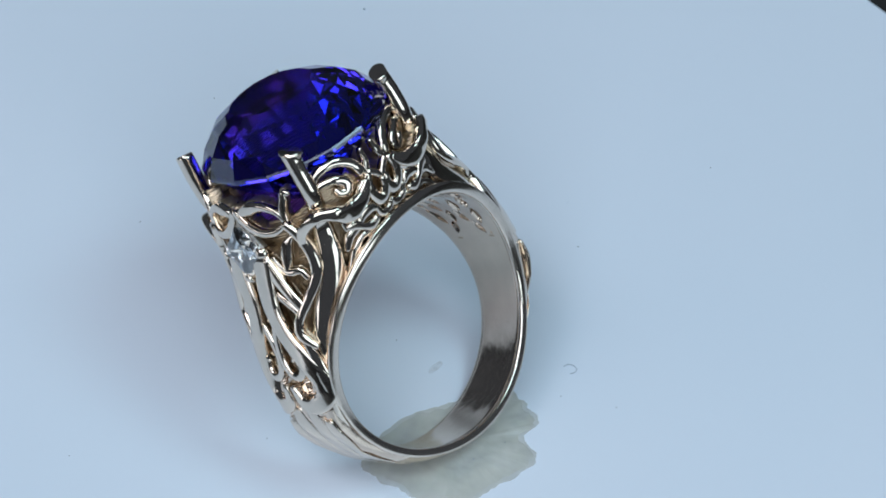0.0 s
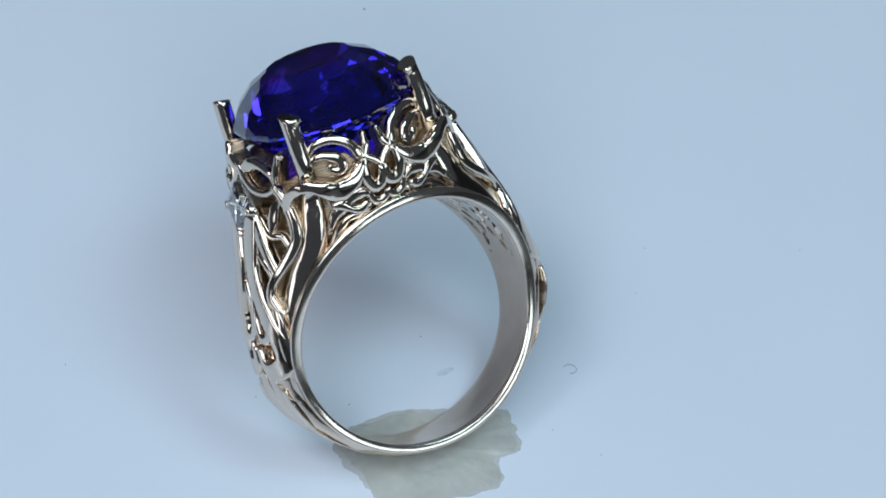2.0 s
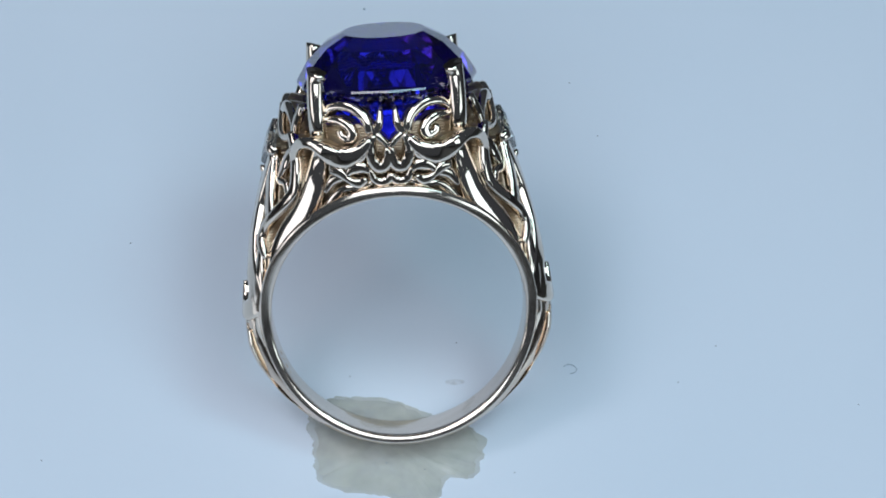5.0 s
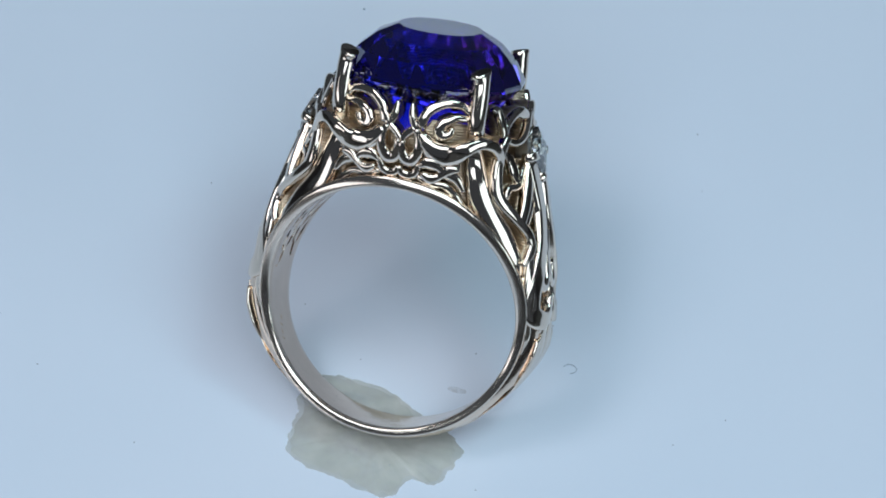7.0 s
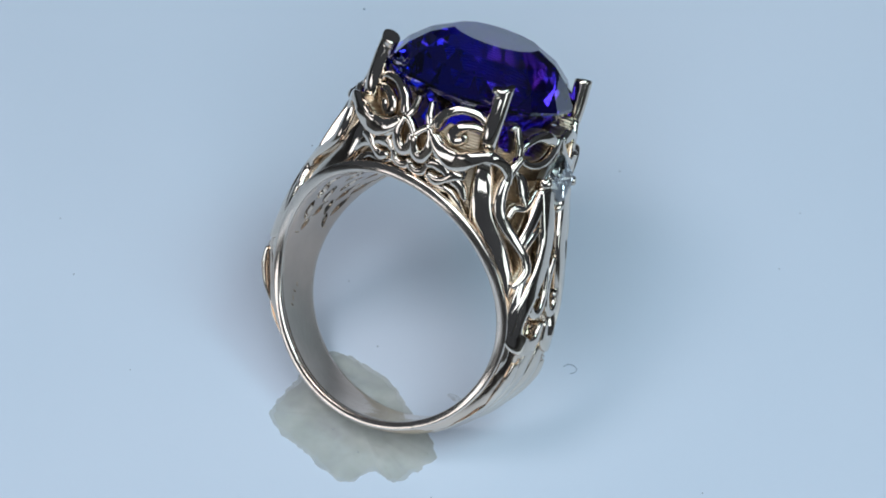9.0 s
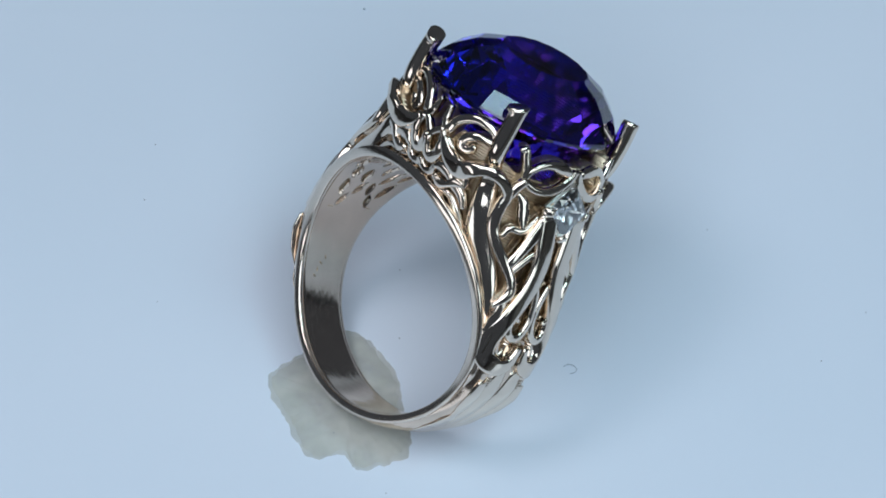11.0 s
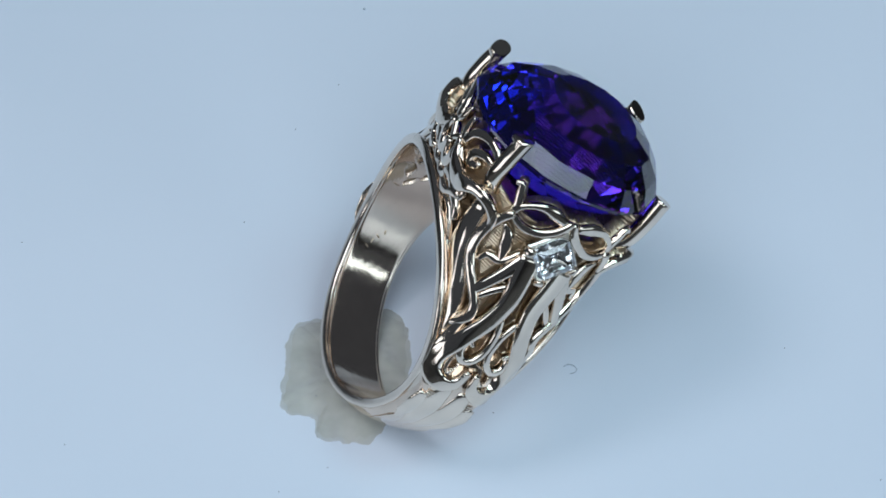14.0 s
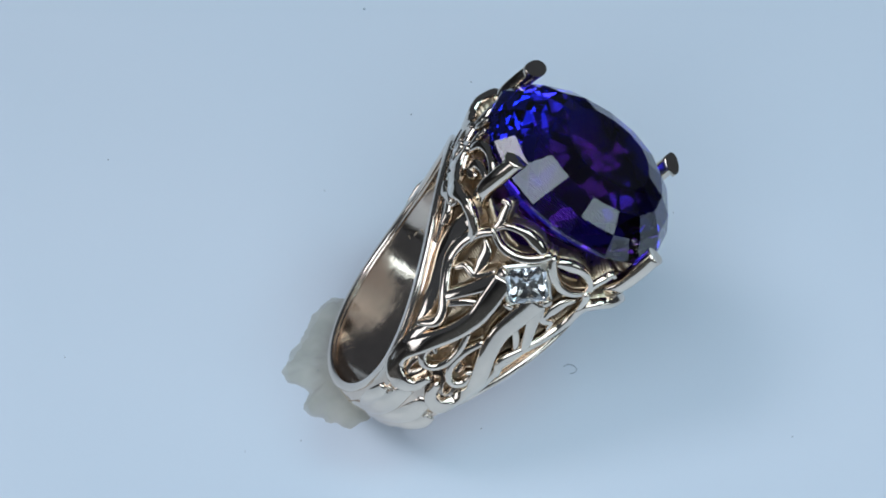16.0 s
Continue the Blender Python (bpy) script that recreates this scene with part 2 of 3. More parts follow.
def build_recess():
    """The cast inner wall behind the open scrollwork."""
    n_p, n_z = 180, 48
    verts, faces = [], []
    for k in range(n_z + 1):
        for i in range(n_p):
            phi = 360 * i / n_p
            off = math.degrees(math.asin(abs(math.sin(radians(phi)))))
            top = float(np.interp(off, [0, 35, 55, 74, 80, 90], [13.0, 13.0, 13.8, 13.9, 12.8, 12.5]))
            z = 0.5 + (top - 0.5) * k / n_z
            rise = max(0.0, min(1.0, (z - 10.5) / 4))
            for d in (-1.55 + 0.9 * rise, -2.0 + 1.15 * rise):
                v = head(phi, z, d)
                r, least = math.hypot(v[0], v[2]), BORE + (0.45 if d > -1.9 + 1.1 * rise else 0.3)
                if r < least and abs(math.cos(radians(phi))) > 0.35:
                    v = np.array((v[0] * least / r, v[1], v[2] * least / r))
                verts.append(tuple(v * MM))

    def v(k, i, d):
        return (k * n_p + i % n_p) * 2 + d

    keep = {}
    for k in range(n_z):
        for i in range(n_p):
            keep[k, i] = all(math.hypot(verts[q][0], verts[q][2]) > (BORE + 0.2) * MM for q in (v(k, i, 1), v(k + 1, i, 1), v(k, i + 1, 1), v(k + 1, i + 1, 1)))
    for (k, i), on in keep.items():
        if not on:
            continue
        faces.append((v(k, i, 0), v(k, i + 1, 0), v(k + 1, i + 1, 0), v(k + 1, i, 0)))
        faces.append((v(k, i, 1), v(k, i + 1, 1), v(k + 1, i + 1, 1), v(k + 1, i, 1)))
        if k == n_z - 1:
            faces.append((v(k + 1, i, 0), v(k + 1, i + 1, 0), v(k + 1, i + 1, 1), v(k + 1, i, 1)))
    return part("gallery_wall", mesh_of("gallery_wall", verts, faces, CAST), ring, "rough yellowish cast metal inside the gallery")


gallery = build_recess()

# open scrollwork of one quarter of the head: name, places (degrees round, mm up), half widths along the strand, half depth, lift
SCROLLS = [
    ("wing", [(-80, 12.9), (-75, 12.25), (-68, 11.8), (-62, 11.8), (-57, 12.35), (-50, 12.8), (-43, 12.6), (-37.5, 12.0), (-35, 11.2)], (0.25, 0.48, 0.76, 0.64, 0.42, 0.40, 0.38, 0.28), 0.36, (0.1, 0.2, 0.4, 0.85, 0.85, 0.5, 0.15)),
    ("wing_lobe", [(-79, 12.9), (-73, 12.0), (-66, 11.5), (-60, 11.1), (-57, 10.6)], (0.35, 0.75, 0.72, 0.20), 0.35, 0.0),
    ("horn", [(-86, 14.9), (-85, 13.9), (-82, 13.2)], (0.19, 0.33, 0.33), 0.35, -0.1),
    ("horn", [(-77, 14.7), (-80, 13.9), (-82, 13.2)], (0.19, 0.33, 0.33), 0.35, -0.1),
    ("chevron", [(-90, 12.3), (-87, 12.8), (-83, 13.25)], (0.30, 0.30, 0.30), 0.35, 0.0),
    ("drop", [(-82, 13.2), (-80, 12.5), (-80, 11.6), (-83, 11.0), (-87, 11.1), (-89, 11.7), (-88.5, 12.3)], (0.30, 0.41, 0.56, 0.49, 0.26), 0.45, 0.05),
    ("loop", [(-80, 13.4), (-78, 14.3), (-73, 14.9), (-67, 15.2), (-59, 15.1), (-54, 14.6)], (0.38, 0.42, 0.38, 0.28), 0.40, -0.1),
    ("curl", [(-54, 14.2), (-62, 14.2), (-68, 13.8), (-70, 13.3), (-68, 12.9), (-64, 13.1), (-63, 13.5)], (0.26, 0.40, 0.50, 0.40, 0.30), 0.40, -0.25),
    ("swag", [(-90, 10.4), (-88, 10.0), (-84, 9.85), (-80, 10.1), (-78, 10.8)], (0.30, 0.45, 0.41, 0.26), 0.4, 0.0),
    ("twist", [(-78, 10.7), (-74, 11.0), (-69, 10.9), (-64, 10.5), (-57, 10.1), (-52, 9.3)], (0.22, 0.50, 0.58, 0.36, 0.50, 0.40, 0.22), 0.42, 0.08),
    ("twist", [(-76, 10.2), (-71, 9.9), (-66, 10.2), (-62, 10.7), (-58, 10.8)], (0.26, 0.52, 0.30, 0.50, 0.30), 0.42, 0.2),
    ("twist", [(-78, 9.9), (-70, 9.5), (-62, 9.5), (-56, 8.9), (-47, 7.7)], (0.22, 0.44, 0.30, 0.44, 0.28), 0.40, -0.05),
    ("eye_lid", [(-32, 13.0), (-30, 13.8), (-24, 14.4), (-18, 14.6), (-11, 14.5), (-5, 14.3)], (0.24, 0.28, 0.36, 0.55, 0.36), 0.4, 0.0),
    ("eye_lid", [(-32, 13.0), (-24, 12.65), (-16, 12.75), (-9, 13.2), (-4, 13.8), (-1, 14.5)], (0.28, 0.34, 0.41, 0.45, 0.30), 0.4, 0.05),
    ("tendril", [(-32, 13.1), (-33, 13.8), (-36, 14.5), (-38, 15.0), (-41, 14.85)], (0.33, 0.38, 0.30, 0.22), 0.35, 0.05),
    ("vine", [(-31, 13.1), (-34, 12.4), (-36, 11.5), (-36.5, 10.4), (-35, 9.3), (-31, 8.5), (-26, 7.8), (-20.5, 7.0), (-17.5, 6.4), (-16.5, 5.7), (-18.5, 5.0), (-20.5, 4.5)], (0.38, 0.45, 0.51, 0.47, 0.41, 0.45, 0.26), 0.45, 0.2),
    ("leaf", [(-31, 12.0), (-26, 11.5), (-23, 10.7), (-20.5, 9.7)], (0.19, 0.49, 0.55, 0.16), 0.4, -0.15),
    ("stem", [(-29, 8.9), (-27, 9.6), (-22, 9.7), (-19, 10.0), (-15, 11.0)], (0.26, 0.33, 0.33, 0.26), 0.35, -0.1),
    ("arm", [(-10, 11.2), (-8, 9.6), (-6.5, 7.9), (-8.5, 6.2), (-12.5, 4.4), (-15.5, 2.6), (-14.5, 1.2), (-9.5, 0.6), (-4, 1.0), (-2, 2.2)], (0.81, 0.78, 0.68, 0.65, 0.68, 0.78, 0.75, 0.49, 0.23), 0.55, 0.1),
    ("arm", [(-22, 7.3), (-19, 8.4), (-15.5, 9.6), (-12.5, 10.5), (-10, 11.2)], (0.36, 0.42, 0.55, 0.68), 0.5, 0.05),
    ("hook", [(-7.5, 8.0), (-10, 8.6), (-13.5, 8.2), (-17, 7.5), (-19.5, 6.8)], (0.34, 0.34, 0.34, 0.26), 0.4, 0.0),
    ("spiral", [(-4, 6.6), (-1.5, 5.4), (-1, 4.0), (-3.5, 3.0), (-7.5, 2.75), (-10.5, 3.3), (-10, 4.2), (-7.5, 4.0)], (0.30, 0.34, 0.34, 0.38, 0.34, 0.19), 0.45, 0.05),
    ("shoulder", [(-17, 5.6), (-17.5, 4.2), (-17, 2.8), (-16, 1.2), (-14, -0.6), (-12.5, -2.4)], (0.26, 0.36, 0.49, 0.55, 0.42, 0.08), (0.5, 0.55, 0.55, 0.5, 0.32, 0.05), (0.0, 0.05, 0.15, 0.15, -0.1)),
]


def along(values, k):
    return [float(np.interp(i / (k - 1), np.linspace(0, 1, len(values)), values)) for i in range(k)]


def build_scrolls():
    for mx in (1, -1):
        for my in (1, -1):
            flip = np.array((mx, my, 1.0))
            webs = []
            for name, places, widths, depth, lift in SCROLLS:
                path = spline(places, 7)
                lifts = along(lift if isinstance(lift, tuple) else (lift, lift), len(path))
                line = [head(p, z, h - 0.3) * flip for (p, z), h in zip(path, lifts)]
                nrm = [head_normal(p, z) * flip for p, z in path]
                slim = 1.0 if name in ("arm", "shoulder", "wing", "wing_lobe") else 0.86
                widths = tuple(w * slim for w in widths)
                depth = tuple(d * slim for d in depth) if isinstance(depth, tuple) else depth * slim
                under = [head(p, z, h - 0.95) * flip for (p, z), h in zip(path, lifts)]
                webs.append(tube("cast_web", under, nrm, [0.84 * w for w in along(widths, len(line))], [0.55] * len(line), CAST, 12, 0.4))
                part(name, tube(name, line, nrm, along(widths, len(line)), along(depth if isinstance(depth, tuple) else (depth, depth), len(line)), GOLD, square=0.42 if name in ("arm", "shoulder") else 0.52 if name == "wing" else 0.68), gallery)
            bm = bmesh.new()
            for me in webs:
                bm.from_mesh(me)
                bpy.data.meshes.remove(me)
            me = bpy.data.meshes.new("cast_web")
            bm.to_mesh(me)
            bm.free()
            me.materials.append(CAST)
            part("cast_web", me, gallery, "rough ribbed cast walls under the scrollwork")


build_scrolls()


def build_shank():
    """Leaf-shaped lobes cast in relief on the lower shank, below the scrollwork."""
    lobes = [([(2, 0.75), (-5, 0.85), (-13, 0.75), (-24, 0.45), (-36, 0.3)], (0.5, 0.8, 0.85, 0.6, 0.10), 0.24),
             ([(-4, 1.95), (-10, 1.9), (-18, 1.65), (-28, 1.3)], (0.42, 0.62, 0.58, 0.10), 0.22),
             ([(-20, 1.35), (-30, 1.15), (-42, 0.8), (-56, 0.5)], (0.12, 0.6, 0.55, 0.08), 0.10)]
    for mx in (1, -1):
        for my in (1, -1):
            for places, widths, depth in lobes:
                path = spline(places, 7)
                line, nrm = [], []
                for d, y in path:
                    a = radians(d)
                    r = BORE + wall(a) - 0.05
                    line.append(np.array((mx * r * math.cos(a), my * y, r * math.sin(a))))
                    nrm.append(np.array((mx * math.cos(a), 0, math.sin(a))))
                part("lobe", tube("lobe", line, nrm, along(widths, len(line)), along((depth * 0.8, depth, depth * 0.8, 0.06), len(line)), GOLD, 20, 1.0, 0.9), band)
            for i in range(4):
                y0, y1 = 1.15, 1.9
                line = [np.array((mx * (BORE + wall(radians(-2 - i * 1.1)) + 0.03) * math.cos(radians(-2 - i * 1.1)), my * (y0 + (y1 - y0) * k / 3),
                                  (BORE + wall(radians(-2 - i * 1.1)) + 0.03) * math.sin(radians(-2 - i * 1.1)))) for k in range(4)]
                nrm = [np.array((mx, 0, 0.0))] * 4
                part("ridge", tube("ridge", line, nrm, [0.07] * 4, [0.10] * 4, GOLD, 8, 1.0), band)


build_shank()


def build_hallmark():
    """Short engraved strokes inside the bore."""
    for deg, y, dd, dy in [(-161, -0.1, 2.0, 0.1), (-158, -0.45, 1.2, 0.3), (-155, -0.7, 2.2, 0.0), (-152, -0.9, 1.0, 0.25), (6, -1.9, 0.3, 0.5), (5, 1.7, 0.3, 0.45), (8, -2.1, 1.6, 0.05), (172, 1.9, 0.3, 0.4), (173, -1.9, 0.3, 0.5)]:
        line, nrm = [], []
        for k in range(4):
            a = radians(deg + dd * (k / 3 - 0.5))
            line.append(np.array(((BORE - 0.005) * math.cos(a), y + dy * (k / 3 - 0.5), (BORE - 0.005) * math.sin(a))))
            nrm.append(np.array((-math.cos(a), 0, -math.sin(a))))
        part("hallmark", tube("hallmark", line, nrm, [0.05] * 4, [0.02] * 4, CAST, 6, 1.0, 0.5, 0.0), band)


build_hallmark()

GEM_AT = (0.15, -0.2)


def gem_ring(scale, z, count, offset=0.0, a=6.05, b=7.55):
    out = []
    for i in range(count):
        t = TAU * (i + offset) / count
        c, s = math.cos(t), math.sin(t)
        out.append(((GEM_AT[0] + scale * a * math.copysign(abs(c) ** 0.92, c)) * MM, (GEM_AT[1] + scale * b * math.copysign(abs(s) ** 0.92, s)) * MM, z * MM))
    return out


def build_gem():
    """Stepped crown of four-sided facets, a thin girdle, and a pavilion of long kites."""
    rows = [(0.47, 19.27), (0.70, 18.55), (0.89, 17.45), (1.01, 16.25), (1.02, 16.1), (1.02, 15.9)]
    n = 16
    verts, faces = [], []
    for s, z in rows:
        verts += gem_ring(s, z, n)
    for r in range(len(rows) - 1):
        for i in range(n):
            q = (i + 1) % n
            faces.append((r * n + i, r * n + q, (r + 1) * n + q, (r + 1) * n + i))
    faces.append(tuple(range(n)))
    top, mid = (len(rows) - 1) * n, len(verts)
    verts += gem_ring(0.78, 14.2, n, 0.5)
    verts += gem_ring(0.46, 12.35, n)
    verts.append((GEM_AT[0] * MM, GEM_AT[1] * MM, 10.5 * MM))
    for i in range(n):
        q = (i + 1) % n
        a, b = mid, mid + n
        faces += [(top + i, top + q, a + i), (top + q, a + q, a + i)]
        faces += [(a + i, a + q, b + q), (a + i, b + q, b + i), (b + i, b + q, len(verts) - 1)]
    part("gemstone", mesh_of("gemstone", verts, faces, GEM, False), ring, "large oval faceted blue-violet gemstone")


build_gem()


def build_prong(sx, sy):
    flip = np.array((sx, -sy, 1.0))
    tip = [np.array((4.65, -5.95, 17.6)), np.array((4.75, -6.0, 15.6)), np.array((4.75, -5.85, 13.8))]
    foot = [head(p, z, h) for p, z, h in ((-47, 11.8, -0.95), (-43, 9.8, -0.78), (-37, 7.9, -0.73), (-29, 6.4, -0.75), (-22, 4.6, -0.75), (-18, 2.6, -0.75))]
    line = [p * flip for p in spline(tip + foot, 7)]
    nrm = []
    for p in line:
        q = p * flip
        phi = math.degrees(math.atan2(q[1], q[0]))
        nrm.append(head_normal(phi, min(q[2], 14.0)) * flip)
    wide = along((0.62, 0.62, 0.62, 0.70, 0.92, 1.04, 1.0, 0.8, 0.35), len(line))
    me = tube("prong", line, nrm, wide, along((0.62, 0.62, 0.58, 0.62, 0.7, 0.6), len(line)), GOLD, 36, along((1.0, 1.0, 1.0, 0.9, 0.85, 0.85, 0.8, 0.8), len(line)), 0.02)
    inward = Vector((-0.62 * sx, 0.78 * sy, 0.0))
    top = Vector(line[0] * MM)
    for v in me.vertices:
        if v.co.z > 17.3 * MM:
            o = (v.co - top).dot(inward)
            v.co += inward * max(o, 0.0) * 0.4 + Vector((0, 0, -0.4 * o))
    for f in me.polygons:
        if len(me.vertices) - 2 in f.vertices:
            f.use_smooth = False
    part("prong", me, gallery, "polished prong cut aslant over the gem, running down into the shoulder")


for sx in (-1, 1):
    for sy in (-1, 1):
        build_prong(sx, sy)


def build_side_diamond(sx):
    """A square-cut diamond set cornerwise in the shoulder."""
    up, out = np.array((-0.31, 0, 0.95)), np.array((0.95, 0, 0.31))
    mid = head(0, 12.0, 0.3)
    rows = [(0.52, 0.42, 0.5), (0.80, 0.30, 0.0), (1.0, 0.02, 0.5), (1.0, -0.06, 0.5), (0.66, -0.55, 0.0), (0.33, -1.0, 0.5)]
    verts, faces, n = [], [], 16
    for k, h, o in rows:
        for i in range(n):
            t = TAU * (i + o) / n
            r = 1.95 * k / (abs(math.cos(t)) + abs(math.sin(t)))
            v = mid + up * r * math.cos(t) + np.array((0, 1, 0)) * r * math.sin(t) + out * h
            verts.append(v * np.array((sx, 1, 1)) * MM)
    for r in range(len(rows) - 1):
        o0, o1 = rows[r][2], rows[r + 1][2]
        for i in range(n):
            q = (i + 1) % n
            a, b, d, c = r * n + i, r * n + q, (r + 1) * n + q, (r + 1) * n + i
            if o0 == o1:
                faces.append((a, b, d, c))
            elif o0 < o1:
                faces += [(a, b, c), (b, d, c)]
            else:
                faces += [(a, b, d), (a, d, c)]
    faces.append(tuple(range(n)))
    verts.append((mid - out * 1.35) * np.array((sx, 1, 1)) * MM)
    for i in range(n):
        faces.append(((len(rows) - 1) * n + i, (len(rows) - 1) * n + (i + 1) % n, len(verts) - 1))
    stone = part("side_diamond", mesh_of("side_diamond", verts, faces, DIAMOND, False), ring, "square-cut clear diamond set cornerwise in the shoulder")
    stone.visible_shadow = False
    # added cup behind the stone that throws light back through it
    verts, faces, m = [], [], 24
    for k, h in ((1.04, -0.22), (0.62, -0.95), (0.05, -1.6), (0.05, -1.75), (0.75, -1.05), (1.12, -0.30)):
        for i in range(m):
            t = TAU * i / m
            r = 1.95 * k / (abs(math.cos(t)) + abs(math.sin(t)))
            verts.append((mid + up * r * math.cos(t) + np.array((0, 1, 0)) * r * math.sin(t) + out * h) * np.array((sx, 1, 1)) * MM)
    for r in range(6):
        for i in range(m):
            q = (i + 1) % m
            faces.append((r * m + i, r * m + q, (r + 1) % 6 * m + q, (r + 1) % 6 * m + i))
    for cu, cy in ((-1, 0), (-0.12, 0.94), (-0.12, -0.94)):
        base = mid + up * 1.98 * cu + np.array((0, 1, 0)) * 1.98 * cy
        inward = (mid - base) / np.linalg.norm(mid - base)
        line = [(base + out * h + inward * d) * np.array((sx, 1, 1)) for h, d in ((-0.7, -0.12), (-0.1, -0.10), (0.12, 0.05), (0.22, 0.2))]
        nrm = [(out - inward * 0.5) * np.array((sx, 1, 1))] * 4
        part("claw", tube("claw", line, nrm, [0.32, 0.34, 0.32, 0.2], [0.26, 0.28, 0.2, 0.1], GOLD, 14, 0.6), stone, "small polished claw at the diamond's corner")
    part("back_reflector", mesh_of("back_reflector", verts, faces, BRIGHT, False), stone, "pale reflector cup added unseen behind the diamond to brighten it")


for sx in (-1, 1):
    build_side_diamond(sx)

# ---------------------------------------------------------------- wax and dust on the sheet


WAX_EDGE = [(6.2, 0.5), (7.5, -0.8), (8.4, -2.5), (7.2, -3.9), (8.2, -5.6), (7.7, -6.8), (6.0, -8.1), (4.8, -9.0), (2.6, -10.7), (0.8, -11.0), (-1.2, -9.5), (-3.8, -7.7), (-4.6, -6.4),
            (-3.5, -4.3), (-1.0, -2.0), (1.8, -0.9), (4.1, 0.4)]


def wax_sheet(name, grow, height, lumps, seed):
    line = spline(WAX_EDGE + WAX_EDGE[:1], 14)[:-1]
    mid = np.array((2.4, -5.0))
    rings = 56
    verts, faces, n = [], [], len(line)
    for k in range(rings):
        s = 1 - k / rings
        for i, p in enumerate(line):
            torn = grow + 0.05 * noise.noise((p[0] * 1.2, p[1] * 1.2, seed)) + 0.022 * noise.noise((p[0] * 4.5, p[1] * 4.5, seed + 3))
            q = mid + (np.array(p) - mid) * s * torn
            lump = noise.noise((q[0] * 0.55, q[1] * 0.55, 4.0)) * 0.25 + noise.noise((q[0] * 1.5, q[1] * 1.5, 9.0)) * 0.08 + noise.noise((q[0] * 3.2, q[1] * 3.2, 2.0)) * 0.018
            h = 0.01 + (height + lump * lumps) * (1 - s ** 2.4) if k else 0.0
            verts.append((q[0] * MM, q[1] * MM, max(h, 0.0) * MM))
    for k in range(rings - 1):
        for i in range(n):
            q = (i + 1) % n
            faces.append((k * n + i, k * n + q, (k + 1) * n + q, (k + 1) * n + i))
    faces.append(tuple((rings - 1) * n + i for i in range(n)))
    return mesh_of(name, verts, faces, WAX)


def build_wax():
    ob = tagged(new("wax_pad", wax_sheet("wax_pad", 0.91, 0.34, 0.7, 0.3)), "translucent grey-green wax pad smeared under the ring", "wax")
    part("smear", wax_sheet("smear", 0.97, 0.02, 0.05, 7.7), ob, "thin torn smear of wax round the pad")
    return ob


wax = build_wax()


def build_smudge():
    """A thin pale smudge of wax on the plate inside the band."""
    verts, faces, n = [], [], 28
    for k, (r, h) in enumerate(((1.0, 0.0), (0.75, 0.022), (0.35, 0.03))):
        for i in range(n):
            t = TAU * i / n
            torn = r * (1 + 0.18 * noise.noise((math.cos(t) * 2, math.sin(t) * 2, 5.0)))
            u, v = 0.72 * torn * math.cos(t), 0.27 * torn * math.sin(t)
            verts.append(((0.66 * u - 0.75 * v) * MM, (0.75 * u + 0.66 * v) * MM, h * MM))
        if k:
            faces += [((k - 1) * n + i, (k - 1) * n + (i + 1) % n, k * n + (i + 1) % n, k * n + i) for i in range(n)]
    faces.append(tuple(2 * n + i for i in range(n)))
    return tagged(new("wax_smudge", mesh_of("wax_smudge", verts, faces, SMUDGE)), "faint thin smudge of pale wax on the white plate", "wax")


smudge = build_smudge()

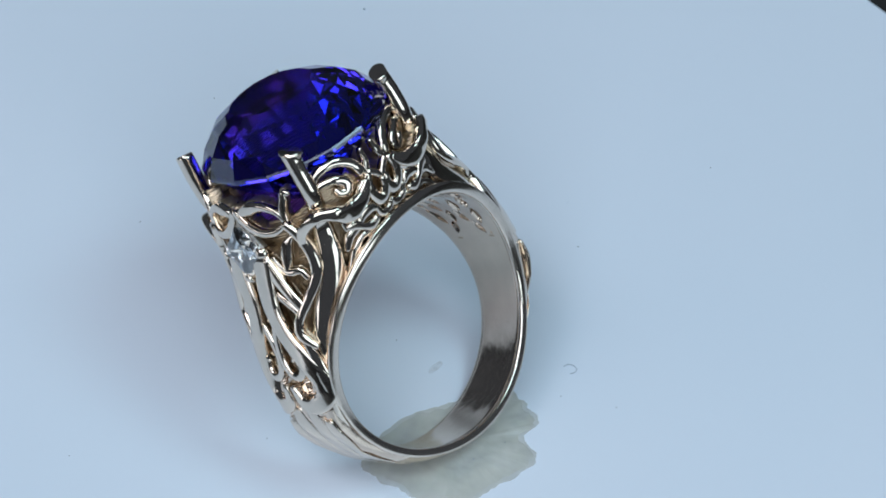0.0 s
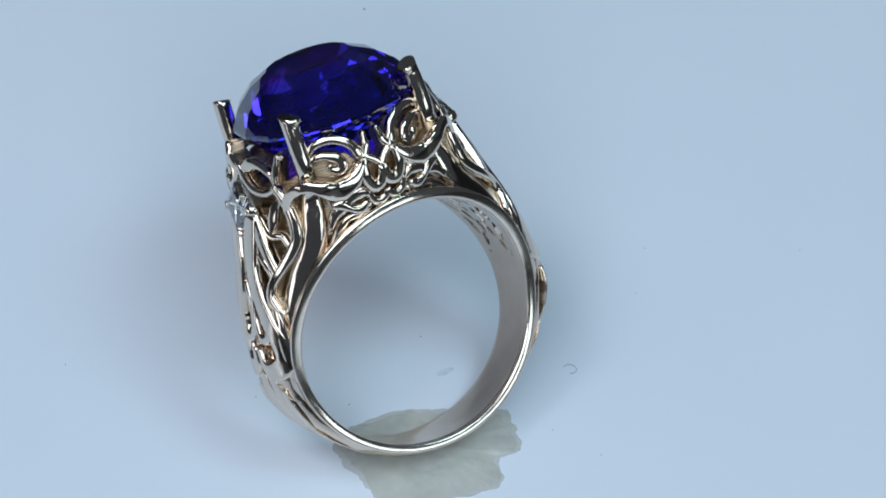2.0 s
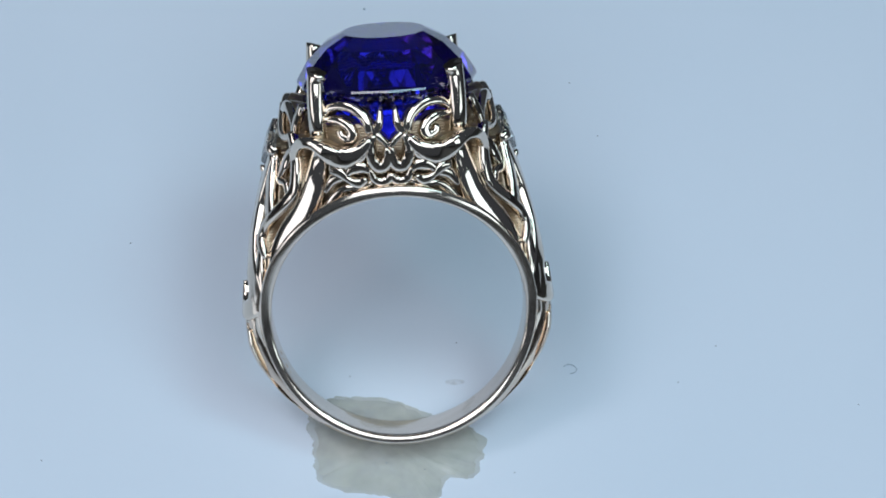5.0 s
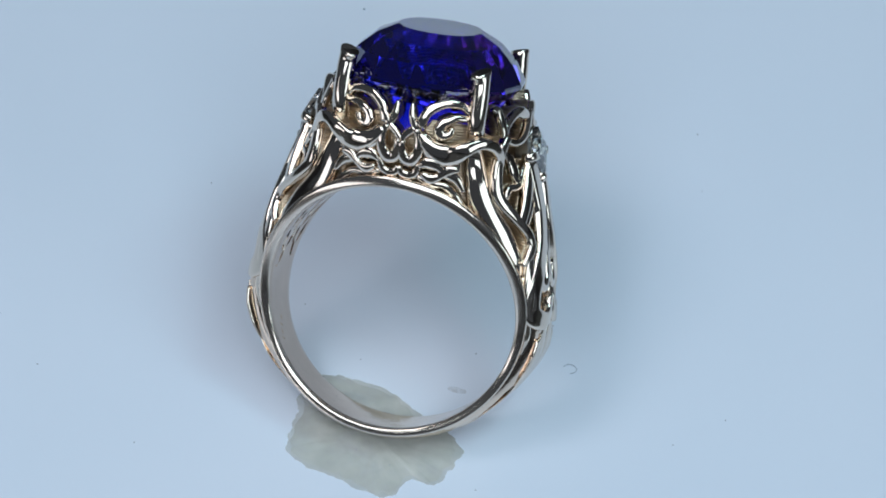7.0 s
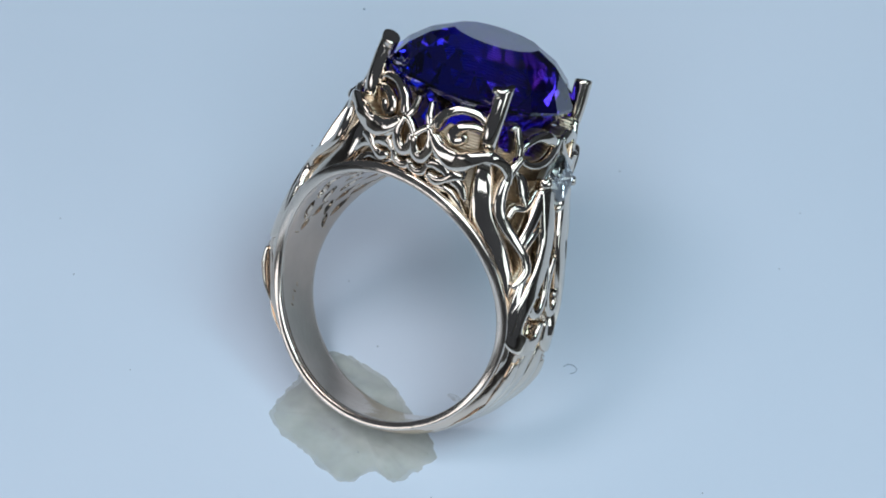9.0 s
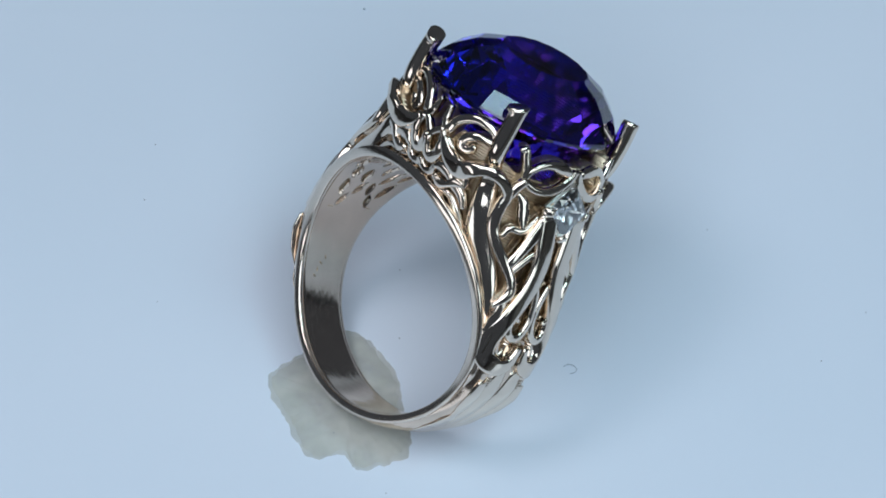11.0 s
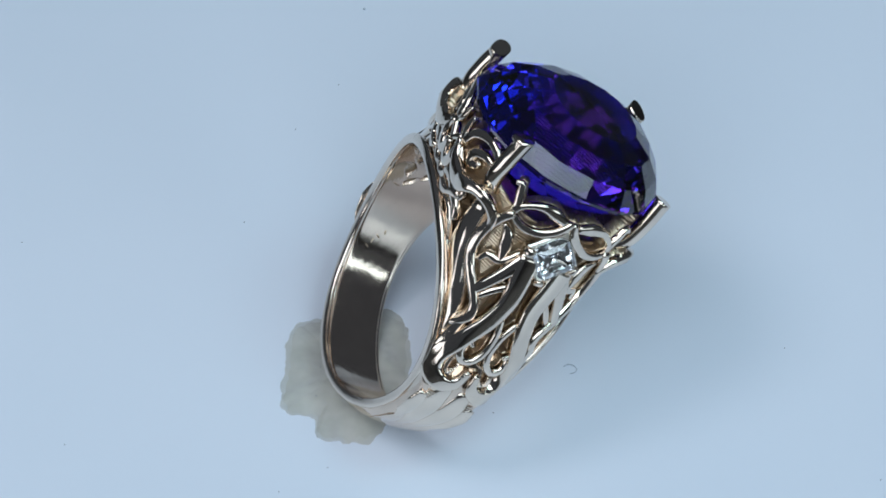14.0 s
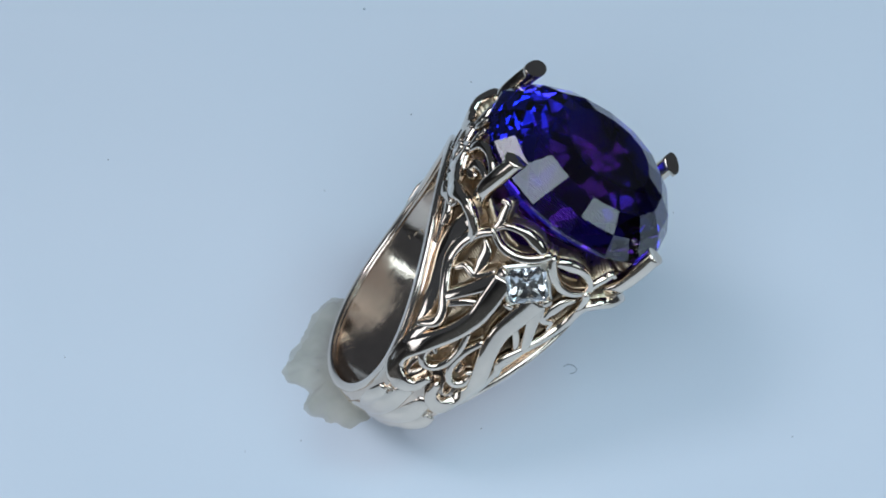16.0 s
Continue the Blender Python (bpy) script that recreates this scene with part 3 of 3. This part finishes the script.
SPECKS = [(-20.6, 16.1), (11.2, 14.2), (13.6, -1.2), (-24.6, -6.3), (21.1, 22.3), (-4.5, -2.9), (-15.6, 28.8), (-12.8, -24.2), (-3.4, -20.5), (-10.9, -4.5),
          (-10.2, 26.6), (-18.4, -25.0), (9.0, -30.9), (20.6, -15.1), (-1.9, 4.9), (9.7, -0.2), (10.5, 18.6)]


def build_specks():
    rng = random.Random(5)
    out = []
    for x, y, z in [(x, y, 0.0) for x, y in SPECKS] + [(3.5, -6.6, 0.52), (5.7, -5.0, 0.5)]:
        bm = bmesh.new()
        bmesh.ops.create_icosphere(bm, subdivisions=1, radius=0.05 * MM)
        for v in bm.verts:
            v.co = Vector((v.co.x * rng.uniform(0.8, 1.5), v.co.y * rng.uniform(0.8, 1.3), v.co.z * 0.7 + 0.045 * MM))
        me = bpy.data.meshes.new("dust_speck")
        bm.to_mesh(me)
        bm.free()
        me.materials.append(LINT)
        ob = tagged(new("dust_speck", me), "tiny dark dust speck on the white sheet", "dust", "dust specks on the sheet")
        out.append((ob, pose(x * MM, y * MM, z * MM)))
    return out


specks = build_specks()


def build_fibre(places, r, name, label):
    line = [np.array((x, y, 0.03 + r)) for x, y in spline(places, 6)]
    me = tube(name, line, [np.array((0, 0, 1.0))] * len(line), [r] * len(line), [r] * len(line), HAIR, 6, 1.0, 0.5, 0.0)
    return tagged(new(name, me), label, "lint")


# dirt in the camera, modelled just above the plate; stays still while it turns
build_fibre([(9.9, 2.75), (10.2, 2.95), (10.6, 2.85), (10.85, 2.5), (10.65, 2.2), (10.35, 2.05)], 0.03, "lens_fibre", "short curled grey fibre standing in for dirt in the camera")
build_fibre([(-5.25, 38.3), (-5.15, 38.35)], 0.08, "lens_grain", "small grey grain standing in for dirt in the camera")


# ---------------------------------------------------------------- what moves: the table carries the ring
def table_pose(t, m):
    return pose(0, 0, 0, 0, 0, turned(t)) @ m


def motions():
    times = [0.5 * i for i in range(33)]
    walk(ring, [(t, table_pose(t, RING_POSE)) for t in times])
    walk(turntable, [(t, table_pose(t, pose(0, 0, 0))) for t in times])
    walk(smudge, [(t, table_pose(t, pose(0.00087, 0.00223, 0.0002))) for t in times])
    walk(wax, [(t, table_pose(t, pose(0, 0, 0))) for t in times])
    for ob, m in specks:
        walk(ob, [(t, table_pose(t, m)) for t in times])


motions()
